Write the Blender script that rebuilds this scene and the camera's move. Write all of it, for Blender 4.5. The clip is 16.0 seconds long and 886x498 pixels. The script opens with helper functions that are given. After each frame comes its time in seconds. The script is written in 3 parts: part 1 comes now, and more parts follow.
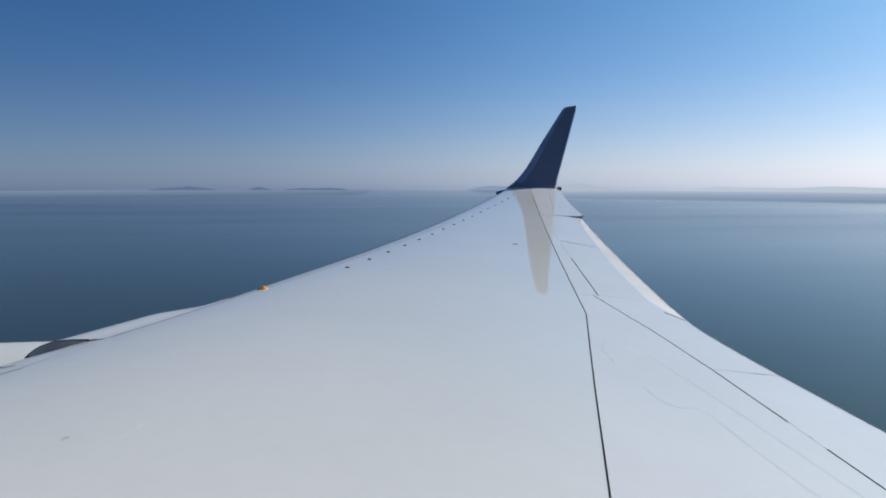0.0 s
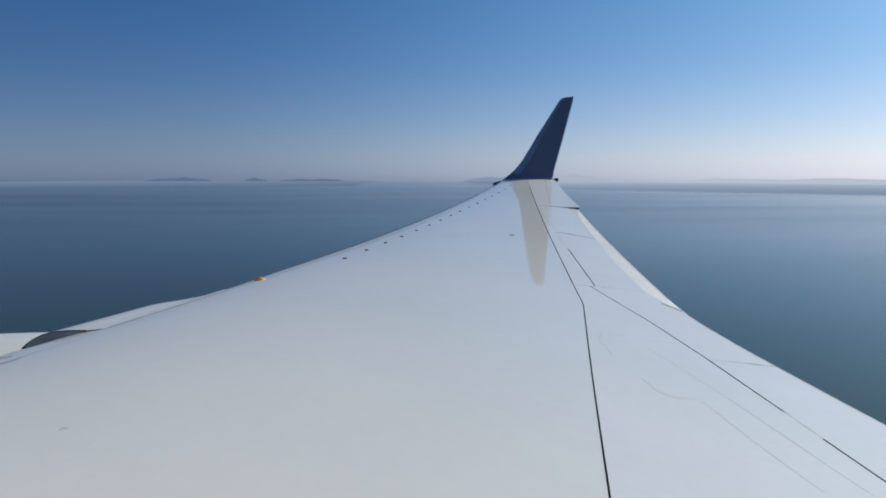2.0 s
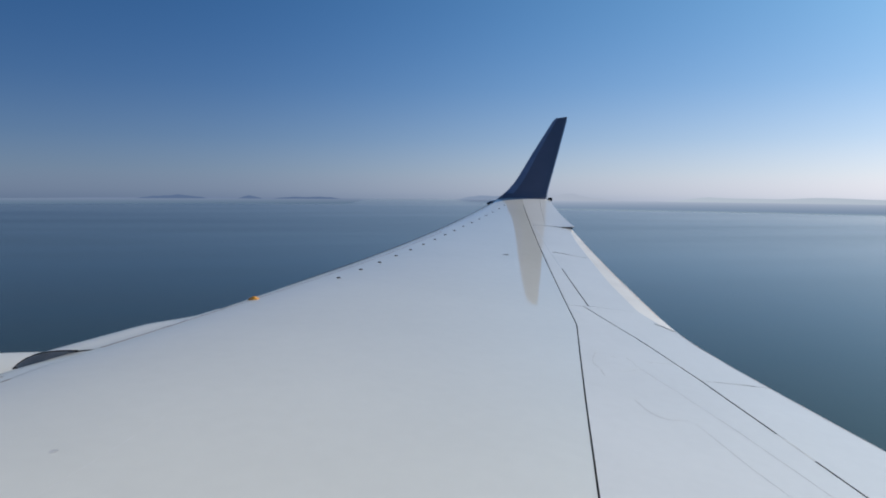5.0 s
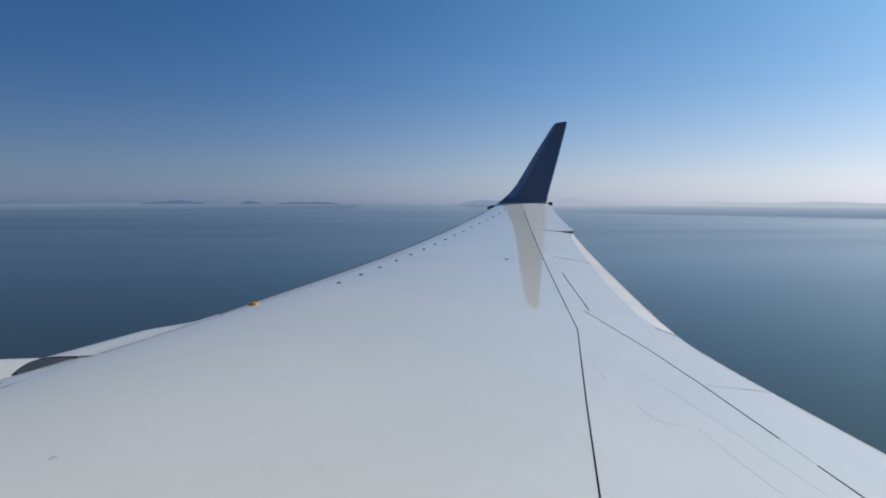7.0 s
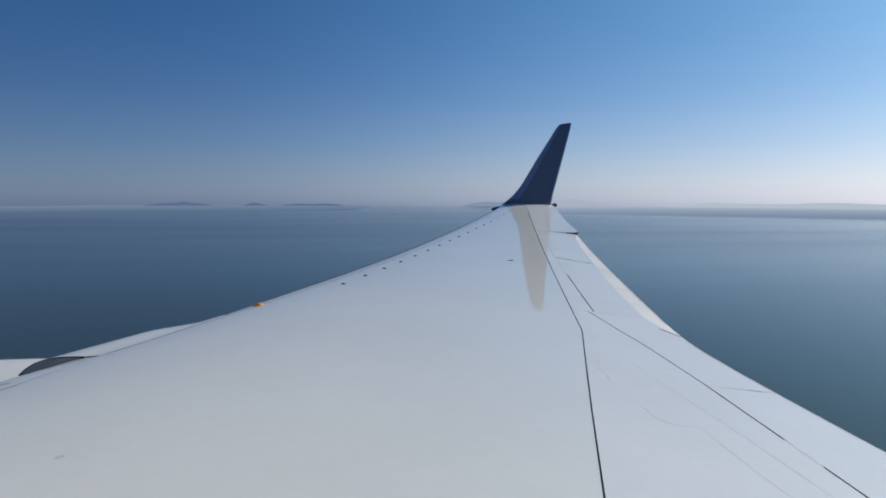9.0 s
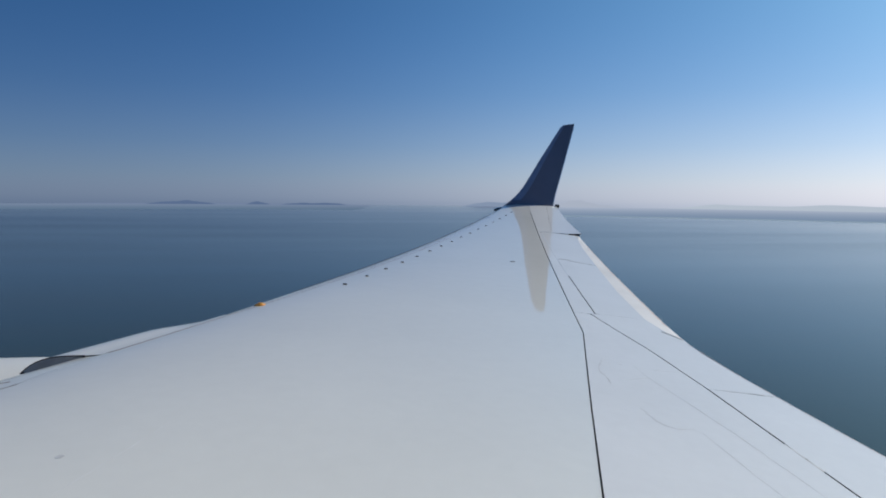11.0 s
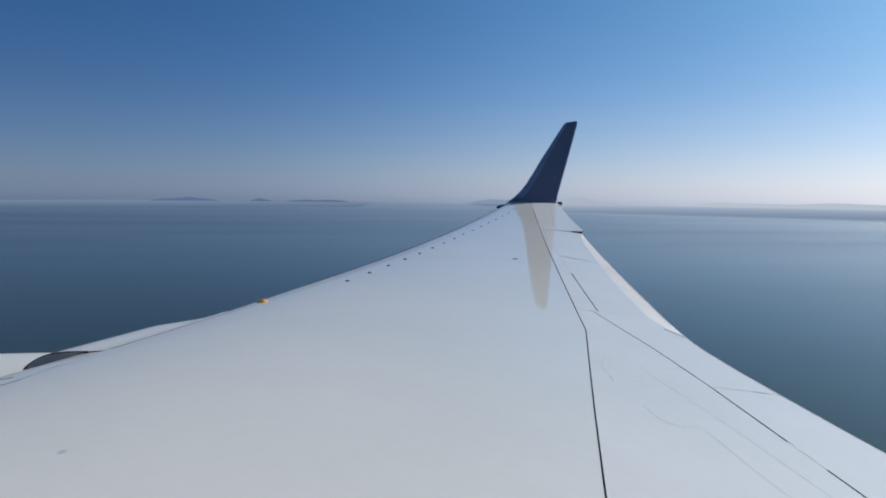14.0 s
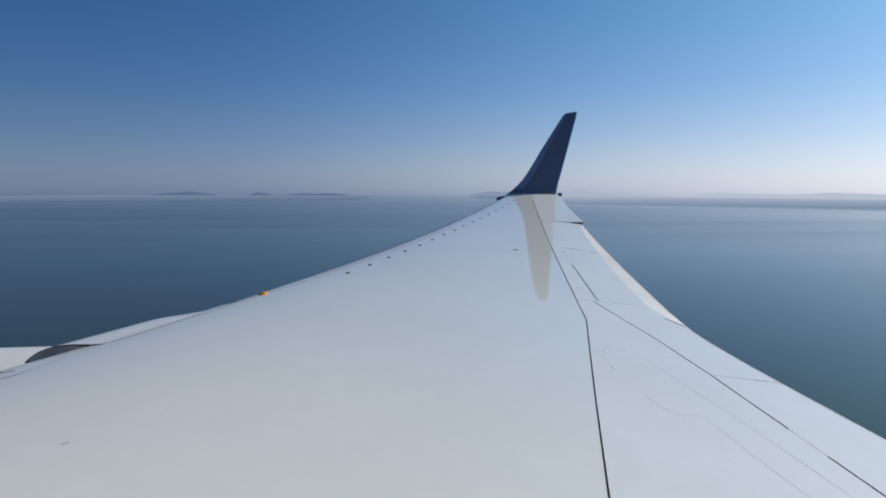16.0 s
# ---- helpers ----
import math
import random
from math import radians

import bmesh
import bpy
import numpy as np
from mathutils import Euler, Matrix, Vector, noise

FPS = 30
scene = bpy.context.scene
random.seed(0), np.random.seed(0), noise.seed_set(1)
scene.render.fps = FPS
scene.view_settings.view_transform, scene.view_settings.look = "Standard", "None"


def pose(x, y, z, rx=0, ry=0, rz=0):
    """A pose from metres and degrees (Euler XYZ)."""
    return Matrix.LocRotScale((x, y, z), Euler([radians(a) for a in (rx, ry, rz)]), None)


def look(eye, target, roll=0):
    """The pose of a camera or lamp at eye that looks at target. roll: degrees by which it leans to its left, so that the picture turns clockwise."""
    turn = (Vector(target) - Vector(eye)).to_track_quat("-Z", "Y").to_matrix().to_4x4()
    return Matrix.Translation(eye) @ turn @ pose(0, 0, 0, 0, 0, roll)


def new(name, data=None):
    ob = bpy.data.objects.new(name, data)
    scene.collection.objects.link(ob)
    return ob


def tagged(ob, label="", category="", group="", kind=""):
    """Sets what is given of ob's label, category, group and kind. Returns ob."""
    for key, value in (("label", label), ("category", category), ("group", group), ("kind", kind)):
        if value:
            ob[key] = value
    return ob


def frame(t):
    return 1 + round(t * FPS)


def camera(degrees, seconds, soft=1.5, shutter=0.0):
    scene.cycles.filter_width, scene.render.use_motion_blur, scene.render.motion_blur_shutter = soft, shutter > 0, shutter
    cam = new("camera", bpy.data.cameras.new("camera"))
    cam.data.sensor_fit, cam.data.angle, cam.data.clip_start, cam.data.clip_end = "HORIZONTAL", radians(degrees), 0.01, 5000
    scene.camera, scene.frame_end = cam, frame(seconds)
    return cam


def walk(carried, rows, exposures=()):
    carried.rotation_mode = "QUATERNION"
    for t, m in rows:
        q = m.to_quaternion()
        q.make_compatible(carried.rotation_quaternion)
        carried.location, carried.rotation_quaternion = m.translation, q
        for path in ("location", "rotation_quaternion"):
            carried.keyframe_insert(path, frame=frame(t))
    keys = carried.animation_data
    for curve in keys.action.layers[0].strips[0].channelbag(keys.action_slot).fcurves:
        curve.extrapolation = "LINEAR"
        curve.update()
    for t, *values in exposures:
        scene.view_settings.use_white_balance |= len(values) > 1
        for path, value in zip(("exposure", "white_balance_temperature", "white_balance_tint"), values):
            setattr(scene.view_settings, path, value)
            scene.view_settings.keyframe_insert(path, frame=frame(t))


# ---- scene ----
cam = camera(68.0, 16.0, soft=1.9)
EYE = 75.0  # height of the eye over the sea
# the airplane's attitude: nose and wing turned about the eye against the level sea
ATTITUDE = pose(0, 0, EYE) @ pose(0, 0, 0, 0, 0, -11) @ pose(0, 0, 0, 1.2, 0.0, 0) @ pose(0, 0, 0, 0, -0.25, 0) @ pose(0, 0, 0, 0, 0, 11)
PATH = [
    (0.0, -0.000, 0.010, -0.021, 82.78, 0.10, -10.82),
    (0.5, 0.002, 0.008, -0.023, 82.52, 0.08, -10.83),
    (1.0, 0.004, 0.012, -0.029, 82.10, 0.10, -10.87),
    (1.5, 0.001, 0.015, -0.028, 81.85, 0.10, -10.97),
    (2.0, -0.010, 0.017, -0.026, 82.02, 0.03, -11.13),
    (2.5, 0.002, 0.011, -0.023, 82.49, -0.16, -11.15),
    (3.0, -0.008, 0.010, -0.014, 82.74, -0.24, -11.34),
    (3.5, 0.001, 0.013, -0.011, 82.90, -0.16, -11.43),
    (4.0, -0.006, 0.005, -0.009, 83.09, -0.23, -11.57),
    (6.5, -0.009, -0.001, 0.001, 84.10, -0.21, -11.57),
    (7.0, -0.005, 0.006, -0.006, 84.02, -0.04, -11.57),
    (7.5, -0.004, 0.005, -0.008, 83.96, 0.03, -11.54),
    (8.0, -0.006, -0.001, -0.009, 83.99, -0.13, -11.44),
    (8.5, -0.008, -0.002, -0.011, 84.15, 0.03, -11.22),
    (11.0, -0.000, -0.000, 0.000, 84.15, -0.35, -10.96),
    (11.5, -0.002, 0.009, 0.003, 83.90, -0.53, -10.92),
    (12.0, -0.005, 0.002, -0.002, 83.71, -0.52, -10.88),
    (12.5, -0.005, 0.001, -0.008, 83.59, -0.42, -10.85),
    (13.0, 0.003, 0.005, -0.008, 83.68, -0.31, -10.75),
    (13.5, -0.004, 0.000, -0.008, 83.86, -0.32, -10.78),
    (14.0, 0.001, 0.005, -0.004, 83.91, -0.46, -10.72),
    (14.5, -0.004, 0.000, -0.006, 83.86, -0.44, -10.70),
    (15.0, -0.002, 0.007, -0.010, 83.61, -0.38, -10.64),
    (15.5, 0.004, 0.005, -0.019, 83.42, -0.21, -10.63),
    (16.0, 0.001, 0.005, -0.019, 83.27, -0.01, -10.76),
]
walk(cam, [(t, ATTITUDE @ pose(x, y, z, rx, ry, rz)) for t, x, y, z, rx, ry, rz in PATH],
     exposures=[(0.0, 0.12), (1.5, 0.05), (3.0, -0.02), (4.0, -0.02), (6.5, -0.04), (8.5, -0.04), (11.0, -0.02), (16.0, 0.02)])

# ---- sky and sun ----
SUN_TURN, SUN_HEIGHT = 68.0, 36.0  # degrees aft of the outboard direction, degrees above the horizon
world = bpy.data.worlds.new("world")
scene.world = world
world.use_nodes = True
wn, wl = world.node_tree.nodes, world.node_tree.links
wn.clear()
w_out = wn.new("ShaderNodeOutputWorld")
w_bg = wn.new("ShaderNodeBackground")
w_sky = wn.new("ShaderNodeTexSky")
w_sky.sky_type = "NISHITA"
w_sky.sun_disc = False
w_sky.sun_elevation = radians(SUN_HEIGHT)
w_sky.sun_rotation = radians(SUN_TURN)
w_sky.altitude = 150.0
w_sky.air_density = 1.0
w_sky.dust_density = 1.7
w_sky.ozone_density = 2.0
RIM = 0.0151  # the sea's rim lies 0.87 degrees under eye level
w_co = wn.new("ShaderNodeTexCoord")
w_add = wn.new("ShaderNodeVectorMath")
w_add.operation = "ADD"
w_add.inputs[1].default_value = (0, 0, RIM + 0.06)
w_nor = wn.new("ShaderNodeVectorMath")
w_nor.operation = "NORMALIZE"
wl.new(w_co.outputs["Generated"], w_add.inputs[0])
wl.new(w_add.outputs[0], w_nor.inputs[0])
wl.new(w_nor.outputs[0], w_sky.inputs["Vector"])
# haze low over the sea turns the blue into a pale pink-grey
w_sep = wn.new("ShaderNodeSeparateXYZ")
wl.new(w_co.outputs["Generated"], w_sep.inputs[0])
w_rng = wn.new("ShaderNodeMapRange")
w_rng.inputs["From Min"].default_value, w_rng.inputs["From Max"].default_value = -RIM, 0.5
wl.new(w_sep.outputs["Z"], w_rng.inputs["Value"])
w_ramp = wn.new("ShaderNodeValToRGB")
w_ramp.color_ramp.interpolation = "B_SPLINE"
stops = ((0.0, (0.49, 0.58, 0.93)), (0.02, (0.62, 0.675, 0.96)), (0.045, (0.675, 0.71, 0.945)), (0.08, (0.71, 0.76, 0.93)), (0.17, (0.57, 0.71, 0.92)), (0.32, (0.365, 0.605, 0.89)), (0.55, (0.25, 0.55, 0.85)), (1.0, (0.28, 0.57, 0.81)))
while len(w_ramp.color_ramp.elements) < len(stops):
    w_ramp.color_ramp.elements.new(0.5)
for el, (at, col) in zip(w_ramp.color_ramp.elements, stops):
    el.position, el.color = at, (*col, 1)
wl.new(w_rng.outputs[0], w_ramp.inputs[0])
w_mul = wn.new("ShaderNodeVectorMath")
w_mul.operation = "MULTIPLY"
wl.new(w_sky.outputs[0], w_mul.inputs[0])
wl.new(w_ramp.outputs["Color"], w_mul.inputs[1])
# the haze scatters more light forwards, towards the sun's side
w_dot = wn.new("ShaderNodeVectorMath")
w_dot.operation = "DOT_PRODUCT"
w_dot.inputs[1].default_value = (math.sin(radians(SUN_TURN - 5)), math.cos(radians(SUN_TURN - 5)), 0)
wl.new(w_co.outputs["Generated"], w_dot.inputs[0])
w_fwd = wn.new("ShaderNodeValToRGB")
w_fwd.color_ramp.interpolation = "B_SPLINE"
glow = ((0.0, (0.635, 0.64, 0.66)), (0.35, (0.675, 0.68, 0.70)), (0.6, (0.87, 0.82, 0.78)), (0.80, (1.0, 0.92, 0.835)), (1.0, (0.90, 0.865, 0.80)))
while len(w_fwd.color_ramp.elements) < len(glow):
    w_fwd.color_ramp.elements.new(0.5)
for el, (at, col) in zip(w_fwd.color_ramp.elements, glow):
    el.position, el.color = at, (*col, 1)
wl.new(w_dot.outputs["Value"], w_fwd.inputs[0])
w_lit = wn.new("ShaderNodeVectorMath")
w_lit.operation = "MULTIPLY"
wl.new(w_mul.outputs[0], w_lit.inputs[0])
wl.new(w_fwd.outputs["Color"], w_lit.inputs[1])
wl.new(w_lit.outputs[0], w_bg.inputs[0])
wl.new(w_bg.outputs[0], w_out.inputs[0])
w_bg.inputs[1].default_value = 0.124

sun_data = bpy.data.lights.new("sun", "SUN")
sun_data.energy = 2.9
sun_data.angle = radians(0.6)
sun_data.color = (1.0, 0.925, 0.80)
sun = new("sun", sun_data)
sun_way = Vector((math.sin(radians(SUN_TURN)) * math.cos(radians(SUN_HEIGHT)),
                  math.cos(radians(SUN_TURN)) * math.cos(radians(SUN_HEIGHT)), math.sin(radians(SUN_HEIGHT))))
sun.matrix_world = look(sun_way * 200 + Vector((0, 0, EYE)), (0, 0, EYE))


# ---- materials ----
def material(name, colour, rough=0.5, metal=0.0, coat=0.0, coat_rough=0.05, vary=0.06, scale=1.5, fine=40.0,
             bump=0.0, bump_scale=60.0, coat_ior=1.5):
    """A surface whose colour varies at two sizes, with fine relief."""
    m = bpy.data.materials.new(name)
    m.use_nodes = True
    n, l = m.node_tree.nodes, m.node_tree.links
    b = n["Principled BSDF"]
    b.inputs["Roughness"].default_value = rough
    b.inputs["Metallic"].default_value = metal
    b.inputs["Coat Weight"].default_value = coat
    b.inputs["Coat IOR"].default_value = coat_ior
    b.inputs["Coat Roughness"].default_value = coat_rough
    co = n.new("ShaderNodeTexCoord")
    big, small = n.new("ShaderNodeTexNoise"), n.new("ShaderNodeTexNoise")
    big.inputs["Scale"].default_value, big.inputs["Detail"].default_value = scale, 5
    small.inputs["Scale"].default_value, small.inputs["Detail"].default_value = fine, 3
    l.new(co.outputs["Object"], big.inputs["Vector"])
    l.new(co.outputs["Object"], small.inputs["Vector"])
    mix = n.new("ShaderNodeMath")
    mix.operation = "MULTIPLY_ADD"
    mix.inputs[1].default_value = 0.35
    l.new(small.outputs["Fac"], mix.inputs[0])
    l.new(big.outputs["Fac"], mix.inputs[2])
    rng = n.new("ShaderNodeMapRange")
    rng.inputs["From Min"].default_value, rng.inputs["From Max"].default_value = 0.45, 0.9
    rng.inputs["To Min"].default_value, rng.inputs["To Max"].default_value = 1 - vary, 1 + vary
    l.new(mix.outputs[0], rng.inputs["Value"])
    tint = n.new("ShaderNodeVectorMath")
    tint.operation = "SCALE"
    tint.inputs[0].default_value = colour
    l.new(rng.outputs[0], tint.inputs["Scale"])
    l.new(tint.outputs[0], b.inputs["Base Color"])
    if bump:
        bn, tx = n.new("ShaderNodeBump"), n.new("ShaderNodeTexNoise")
        tx.inputs["Scale"].default_value, tx.inputs["Detail"].default_value = bump_scale, 2
        l.new(co.outputs["Object"], tx.inputs["Vector"])
        l.new(tx.outputs["Fac"], bn.inputs["Height"])
        bn.inputs["Strength"].default_value, bn.inputs["Distance"].default_value = 1.0, bump
        l.new(bn.outputs[0], b.inputs["Normal"])
        l.new(bn.outputs[0], b.inputs["Coat Normal"])
    return m


WHITE = material("white_wing_paint", (0.778, 0.774, 0.735), 0.8, coat=1.0, coat_rough=0.02, vary=0.035, scale=0.5, fine=9, bump=0.0010, bump_scale=3.5, coat_ior=1.7)
WHITE_AFT = material("white_flap_paint", (0.72, 0.73, 0.745), 0.8, coat=0.65, coat_rough=0.08, vary=0.04, scale=0.8, fine=12, bump=0.0006, bump_scale=3.0)
CREAM = material("cream_strip_paint", (0.80, 0.77, 0.74), 0.6, coat=0.25, coat_rough=0.2, vary=0.1, scale=1.2, fine=20)
NAVY = material("navy_gloss_paint", (0.152, 0.152, 0.208), 0.35, coat=0.7, coat_rough=0.05, vary=0.12, scale=1.2)
STEEL_BLUE = material("lighter_blue_edge", (0.22, 0.28, 0.42), 0.35, coat=0.5, coat_rough=0.1, vary=0.15, scale=3)
DARK = material("dark_sealant", (0.022, 0.024, 0.03), 0.7, vary=0.2)
GREY = material("grey_underside_paint", (0.42, 0.43, 0.45), 0.45, vary=0.06)
RIB = material("dark_grey_primer", (0.36, 0.36, 0.37), 0.55, vary=0.2, scale=6)
EDGE = material("dark_brown_edge", (0.06, 0.045, 0.05), 0.5, metal=0.0, vary=0.25, scale=3)
ORANGE = material("orange_paint", (0.75, 0.33, 0.03), 0.4, vary=0.2, scale=30)
SEALANT = material("grey_sealant", (0.64, 0.64, 0.645), 0.6, vary=0.2, scale=8)
LENS = material("dark_lamp_lens", (0.03, 0.04, 0.06), 0.12, coat=1.0, vary=0.2)
TAN = material("tan_worn_edge", (0.55, 0.45, 0.40), 0.6, vary=0.3, scale=6)
PALE_EDGE = material("pale_sunlit_edge", (0.80, 0.81, 0.83), 0.35, metal=0.6, vary=0.1, scale=8)
COWL = material("ivory_cowl_paint", (0.82, 0.82, 0.79), 0.6, coat=0.5, coat_rough=0.1, vary=0.04, scale=0.8)
SEAM = material("brownish_seam", (0.17, 0.15, 0.155), 0.6, vary=0.3, scale=5)
MARK = material("grey_repair_mark", (0.54, 0.54, 0.55), 0.6, vary=0.25, scale=9)
FILL = material("pale_blue_filler", (0.60, 0.63, 0.67), 0.7, coat=0.4, coat_rough=0.15, vary=0.12, scale=5)
ROSE = material("rosy_worn_paint", (0.70, 0.56, 0.49), 0.6, vary=0.2, scale=4)
FIN = material("dark_anodised_metal", (0.04, 0.045, 0.06), 0.45, metal=0.3, vary=0.2)


# ---- builders ----
def mesh_object(name, verts, faces, mat, parent=None, label="", smooth=None):
    me = bpy.data.meshes.new(name)
    me.from_pydata(verts, [], faces)
    me.materials.append(mat)
    me.update()
    if smooth is True:
        me.polygons.foreach_set("use_smooth", [True] * len(me.polygons))
    elif smooth:
        me.polygons.foreach_set("use_smooth", [i < smooth for i in range(len(me.polygons))])
    ob = new(name, me)
    if parent:
        ob.parent = parent
    if label:
        tagged(ob, label)
    return ob


def part(name, bm, mat, parent, label="", smooth=False):
    bmesh.ops.recalc_face_normals(bm, faces=bm.faces)
    me = bpy.data.meshes.new(name)
    bm.to_mesh(me)
    bm.free()
    me.materials.append(mat)
    if smooth:
        me.polygons.foreach_set("use_smooth", [True] * len(me.polygons))
    ob = new(name, me)
    ob.parent = parent
    if label:
        tagged(ob, label)
    return ob


def grid_faces(nu, nv, off=0):
    return [(off + i * nv + j, off + (i + 1) * nv + j, off + (i + 1) * nv + j + 1, off + i * nv + j + 1)
            for i in range(nu - 1) for j in range(nv - 1)]


def loft(sections, closed=True, caps=True):
    """Rings of equal length joined into a skin."""
    n = len(sections[0])
    verts = [tuple(p) for s in sections for p in s]
    faces = []
    for i in range(len(sections) - 1):
        for j in range(n if closed else n - 1):
            k = (j + 1) % n
            faces.append((i * n + j, i * n + k, (i + 1) * n + k, (i + 1) * n + j))
    if caps and closed:
        faces.append(tuple(range(n - 1, -1, -1)))
        faces.append(tuple((len(sections) - 1) * n + j for j in range(n)))
    return verts, faces


# ---- the wing's shape: x aft, y outboard, z up, all from the eye ----
SPAN, TIP_X, TIP_CHORD, KINK = 17.1, 4.868, 1.60, 5.75
T_LE, T_TE, T_IN = math.tan(radians(28)), math.tan(radians(14)), math.tan(radians(2))


def lead(y):
    return TIP_X - (SPAN - y) * T_LE


def trail(y):
    q = (y - KINK) / 0.16
    soft = 0.16 * math.log1p(math.exp(q)) if q < 30 else y - KINK
    return TIP_X + TIP_CHORD - (SPAN - KINK) * T_TE + T_IN * (y - KINK) + (T_TE - T_IN) * soft


def lead_z(y):
    s = y - SPAN
    return 0.004358 * s * s + 0.096957 * s - 0.73491


def trail_z(y):
    s = y - SPAN
    return 8.165e-05 * s ** 3 + 0.0054036 * s * s + 0.137357 * s - 0.649885


def chord(y):
    """Length of the section, with the kink of the rear edge faired."""
    q = (y - KINK) / 0.6
    soft = 0.6 * math.log1p(math.exp(q)) if q < 30 else y - KINK
    return TIP_X + TIP_CHORD - (SPAN - KINK) * T_TE + T_IN * (y - KINK) + (T_TE - T_IN) * soft - lead(y)


def skin(x, y):
    """Height of the upper skin."""
    ch = chord(y)
    c = min(max((x - lead(y)) / ch, 0.0), 1.0)
    flex = 0.0066 * math.erf((y - 6.6) / 0.9)  # slight bend outboard of the engine
    root = min(max((y - 15.2) / 1.85, 0.0), 1.03)  # the tip sweeps up into the winglet
    blend = 0.13 * root * root * c ** 0.25 * (1 - c) ** 1.2 * min(1.0, c / 0.1)
    return (1 - c) * lead_z(y) + c * trail_z(y) + 0.075 * ch * math.sqrt(c) * (1 - c) + flex + blend


def belly(x, y):
    ch = chord(y)
    c = min(max((x - lead(y)) / ch, 0.0), 1.0)
    return (1 - c) * lead_z(y) + c * trail_z(y) - 0.11 * ch * math.sqrt(c) * (1 - c) - 0.02 * math.sqrt(c)


def line(*pts):
    """A broken line in plan, x over y, going on straight past its ends."""
    pts = sorted(pts)

    def f(y):
        i = 0
        while i < len(pts) - 2 and y > pts[i + 1][0]:
            i += 1
        (a, u), (b, v) = pts[i], pts[i + 1]
        return u + (v - u) * (y - a) / (b - a)
    return f


spar_line = line((2.666, 1.270), (3.87, 1.740), (5.957, 2.566), (16.14, 5.408))
flap_line = line((2.807, 2.792), (3.512, 2.879), (4.531, 2.993), (5.2, 3.035), (5.615, 3.049), (6.778, 2.995))
hinge_line = line((6.804, 3.066), (11.582, 4.257))
tip_line = line((13.187, 4.915), (14.407, 5.31))
strip_line = line((6.08, 3.716), (6.285, 3.655), (6.788, 3.665), (8.151, 3.985), (10.068, 4.515), (11.6, 4.935), (12.5, 5.215), (12.96, 5.42))


def rear_line(y):
    return trail(y) if y < 6.08 else min(strip_line(y), trail(y))


def seam_line(y):
    ch = trail(y) - lead(y)
    c = line((3.0, 0.065), (4.065, 0.050), (4.402, 0.039), (4.826, 0.025), (5.9, 0.023), (6.6, 0.034), (7.6, 0.044), (8.8, 0.052), (12.5, 0.062))(y)
    return lead(y) + max(c, 0.02) * ch


def panel(name, front, rear, ya, yb, mat, parent, label="", nu=20, nv=30, gaps=(0.006, 0.006, 0.006, 0.006), lift=0.0, depth=0.03, ease=1.0, pale_end=False):
    """A skin panel between two spanwise lines, with its own rim. gaps: front, rear, inner end, outer end."""
    top = []
    for i in range(nu):
        u = (i / (nu - 1)) ** ease
        for j in range(nv):
            v = j / (nv - 1)
            y1 = ya[0] + gaps[2] + (ya[1] - ya[0] - gaps[2] - gaps[3]) * v
            y2 = yb[0] + gaps[2] + (yb[1] - yb[0] - gaps[2] - gaps[3]) * v
            x1, x2 = front(y1) + gaps[0], rear(y2) - gaps[1]
            x, y = x1 + (x2 - x1) * u, y1 + (y2 - y1) * u
            top.append((x, y, skin(x, y) + (lift(u, y) if callable(lift) else lift)))
    faces = grid_faces(nu, nv)
    ring = [j for j in range(nv)] + [i * nv + nv - 1 for i in range(1, nu)] + \
           [(nu - 1) * nv + j for j in range(nv - 2, -1, -1)] + [i * nv for i in range(nu - 2, 0, -1)]
    k, n = len(top), len(ring)
    verts = top + [top[i] for i in ring] + [(top[i][0], top[i][1], top[i][2] - depth) for i in ring]
    rim = [(k + n + a, k + n + (a + 1) % n, k + (a + 1) % n, k + a) for a in range(n)]
    ob = mesh_object(name, verts, faces + rim, mat, parent, label, smooth=len(faces))
    ob.data.materials.append(DARK)
    rear = set(range(nv + nu - 2, 2 * nv + nu - 3))
    if pale_end:
        rear |= set(range(2 * nv + nu - 3, n))
    ob.data.polygons.foreach_set("material_index", [0] * len(faces) + [0 if a in rear else 1 for a in range(n)])
    return ob


def ribbon(name, pts, width, mat, parent, label="", lift=0.0015, wander=0.0, steps=10, surface=skin):
    """A thin bead that lies on the skin along points in plan."""
    way = []
    for (x1, y1), (x2, y2) in zip(pts, pts[1:]):
        for k in range(steps):
            t = k / steps
            way.append((x1 + (x2 - x1) * t, y1 + (y2 - y1) * t))
    way.append(pts[-1])
    way = [(x + random.uniform(-wander, wander), y + random.uniform(-wander, wander)) for x, y in way]
    verts, faces = [], []
    for i, (x, y) in enumerate(way):
        a, b = way[max(i - 1, 0)], way[min(i + 1, len(way) - 1)]
        dx, dy = b[0] - a[0], b[1] - a[1]
        q = math.hypot(dx, dy) or 1
        w = width / 2 * random.uniform(0.6, 1.15)
        for s, h in ((-1, -0.004), (-0.6, lift), (0.6, lift), (1, -0.004)):
            px, py = x - dy / q * w * s, y + dx / q * w * s
            verts.append((px, py, surface(px, py) + h))
    for i in range(len(way) - 1):
        for k in range(3):
            faces.append((i * 4 + k, i * 4 + k + 1, i * 4 + k + 5, i * 4 + k + 4))
    return mesh_object(name, verts, faces, mat, parent, label, smooth=True)


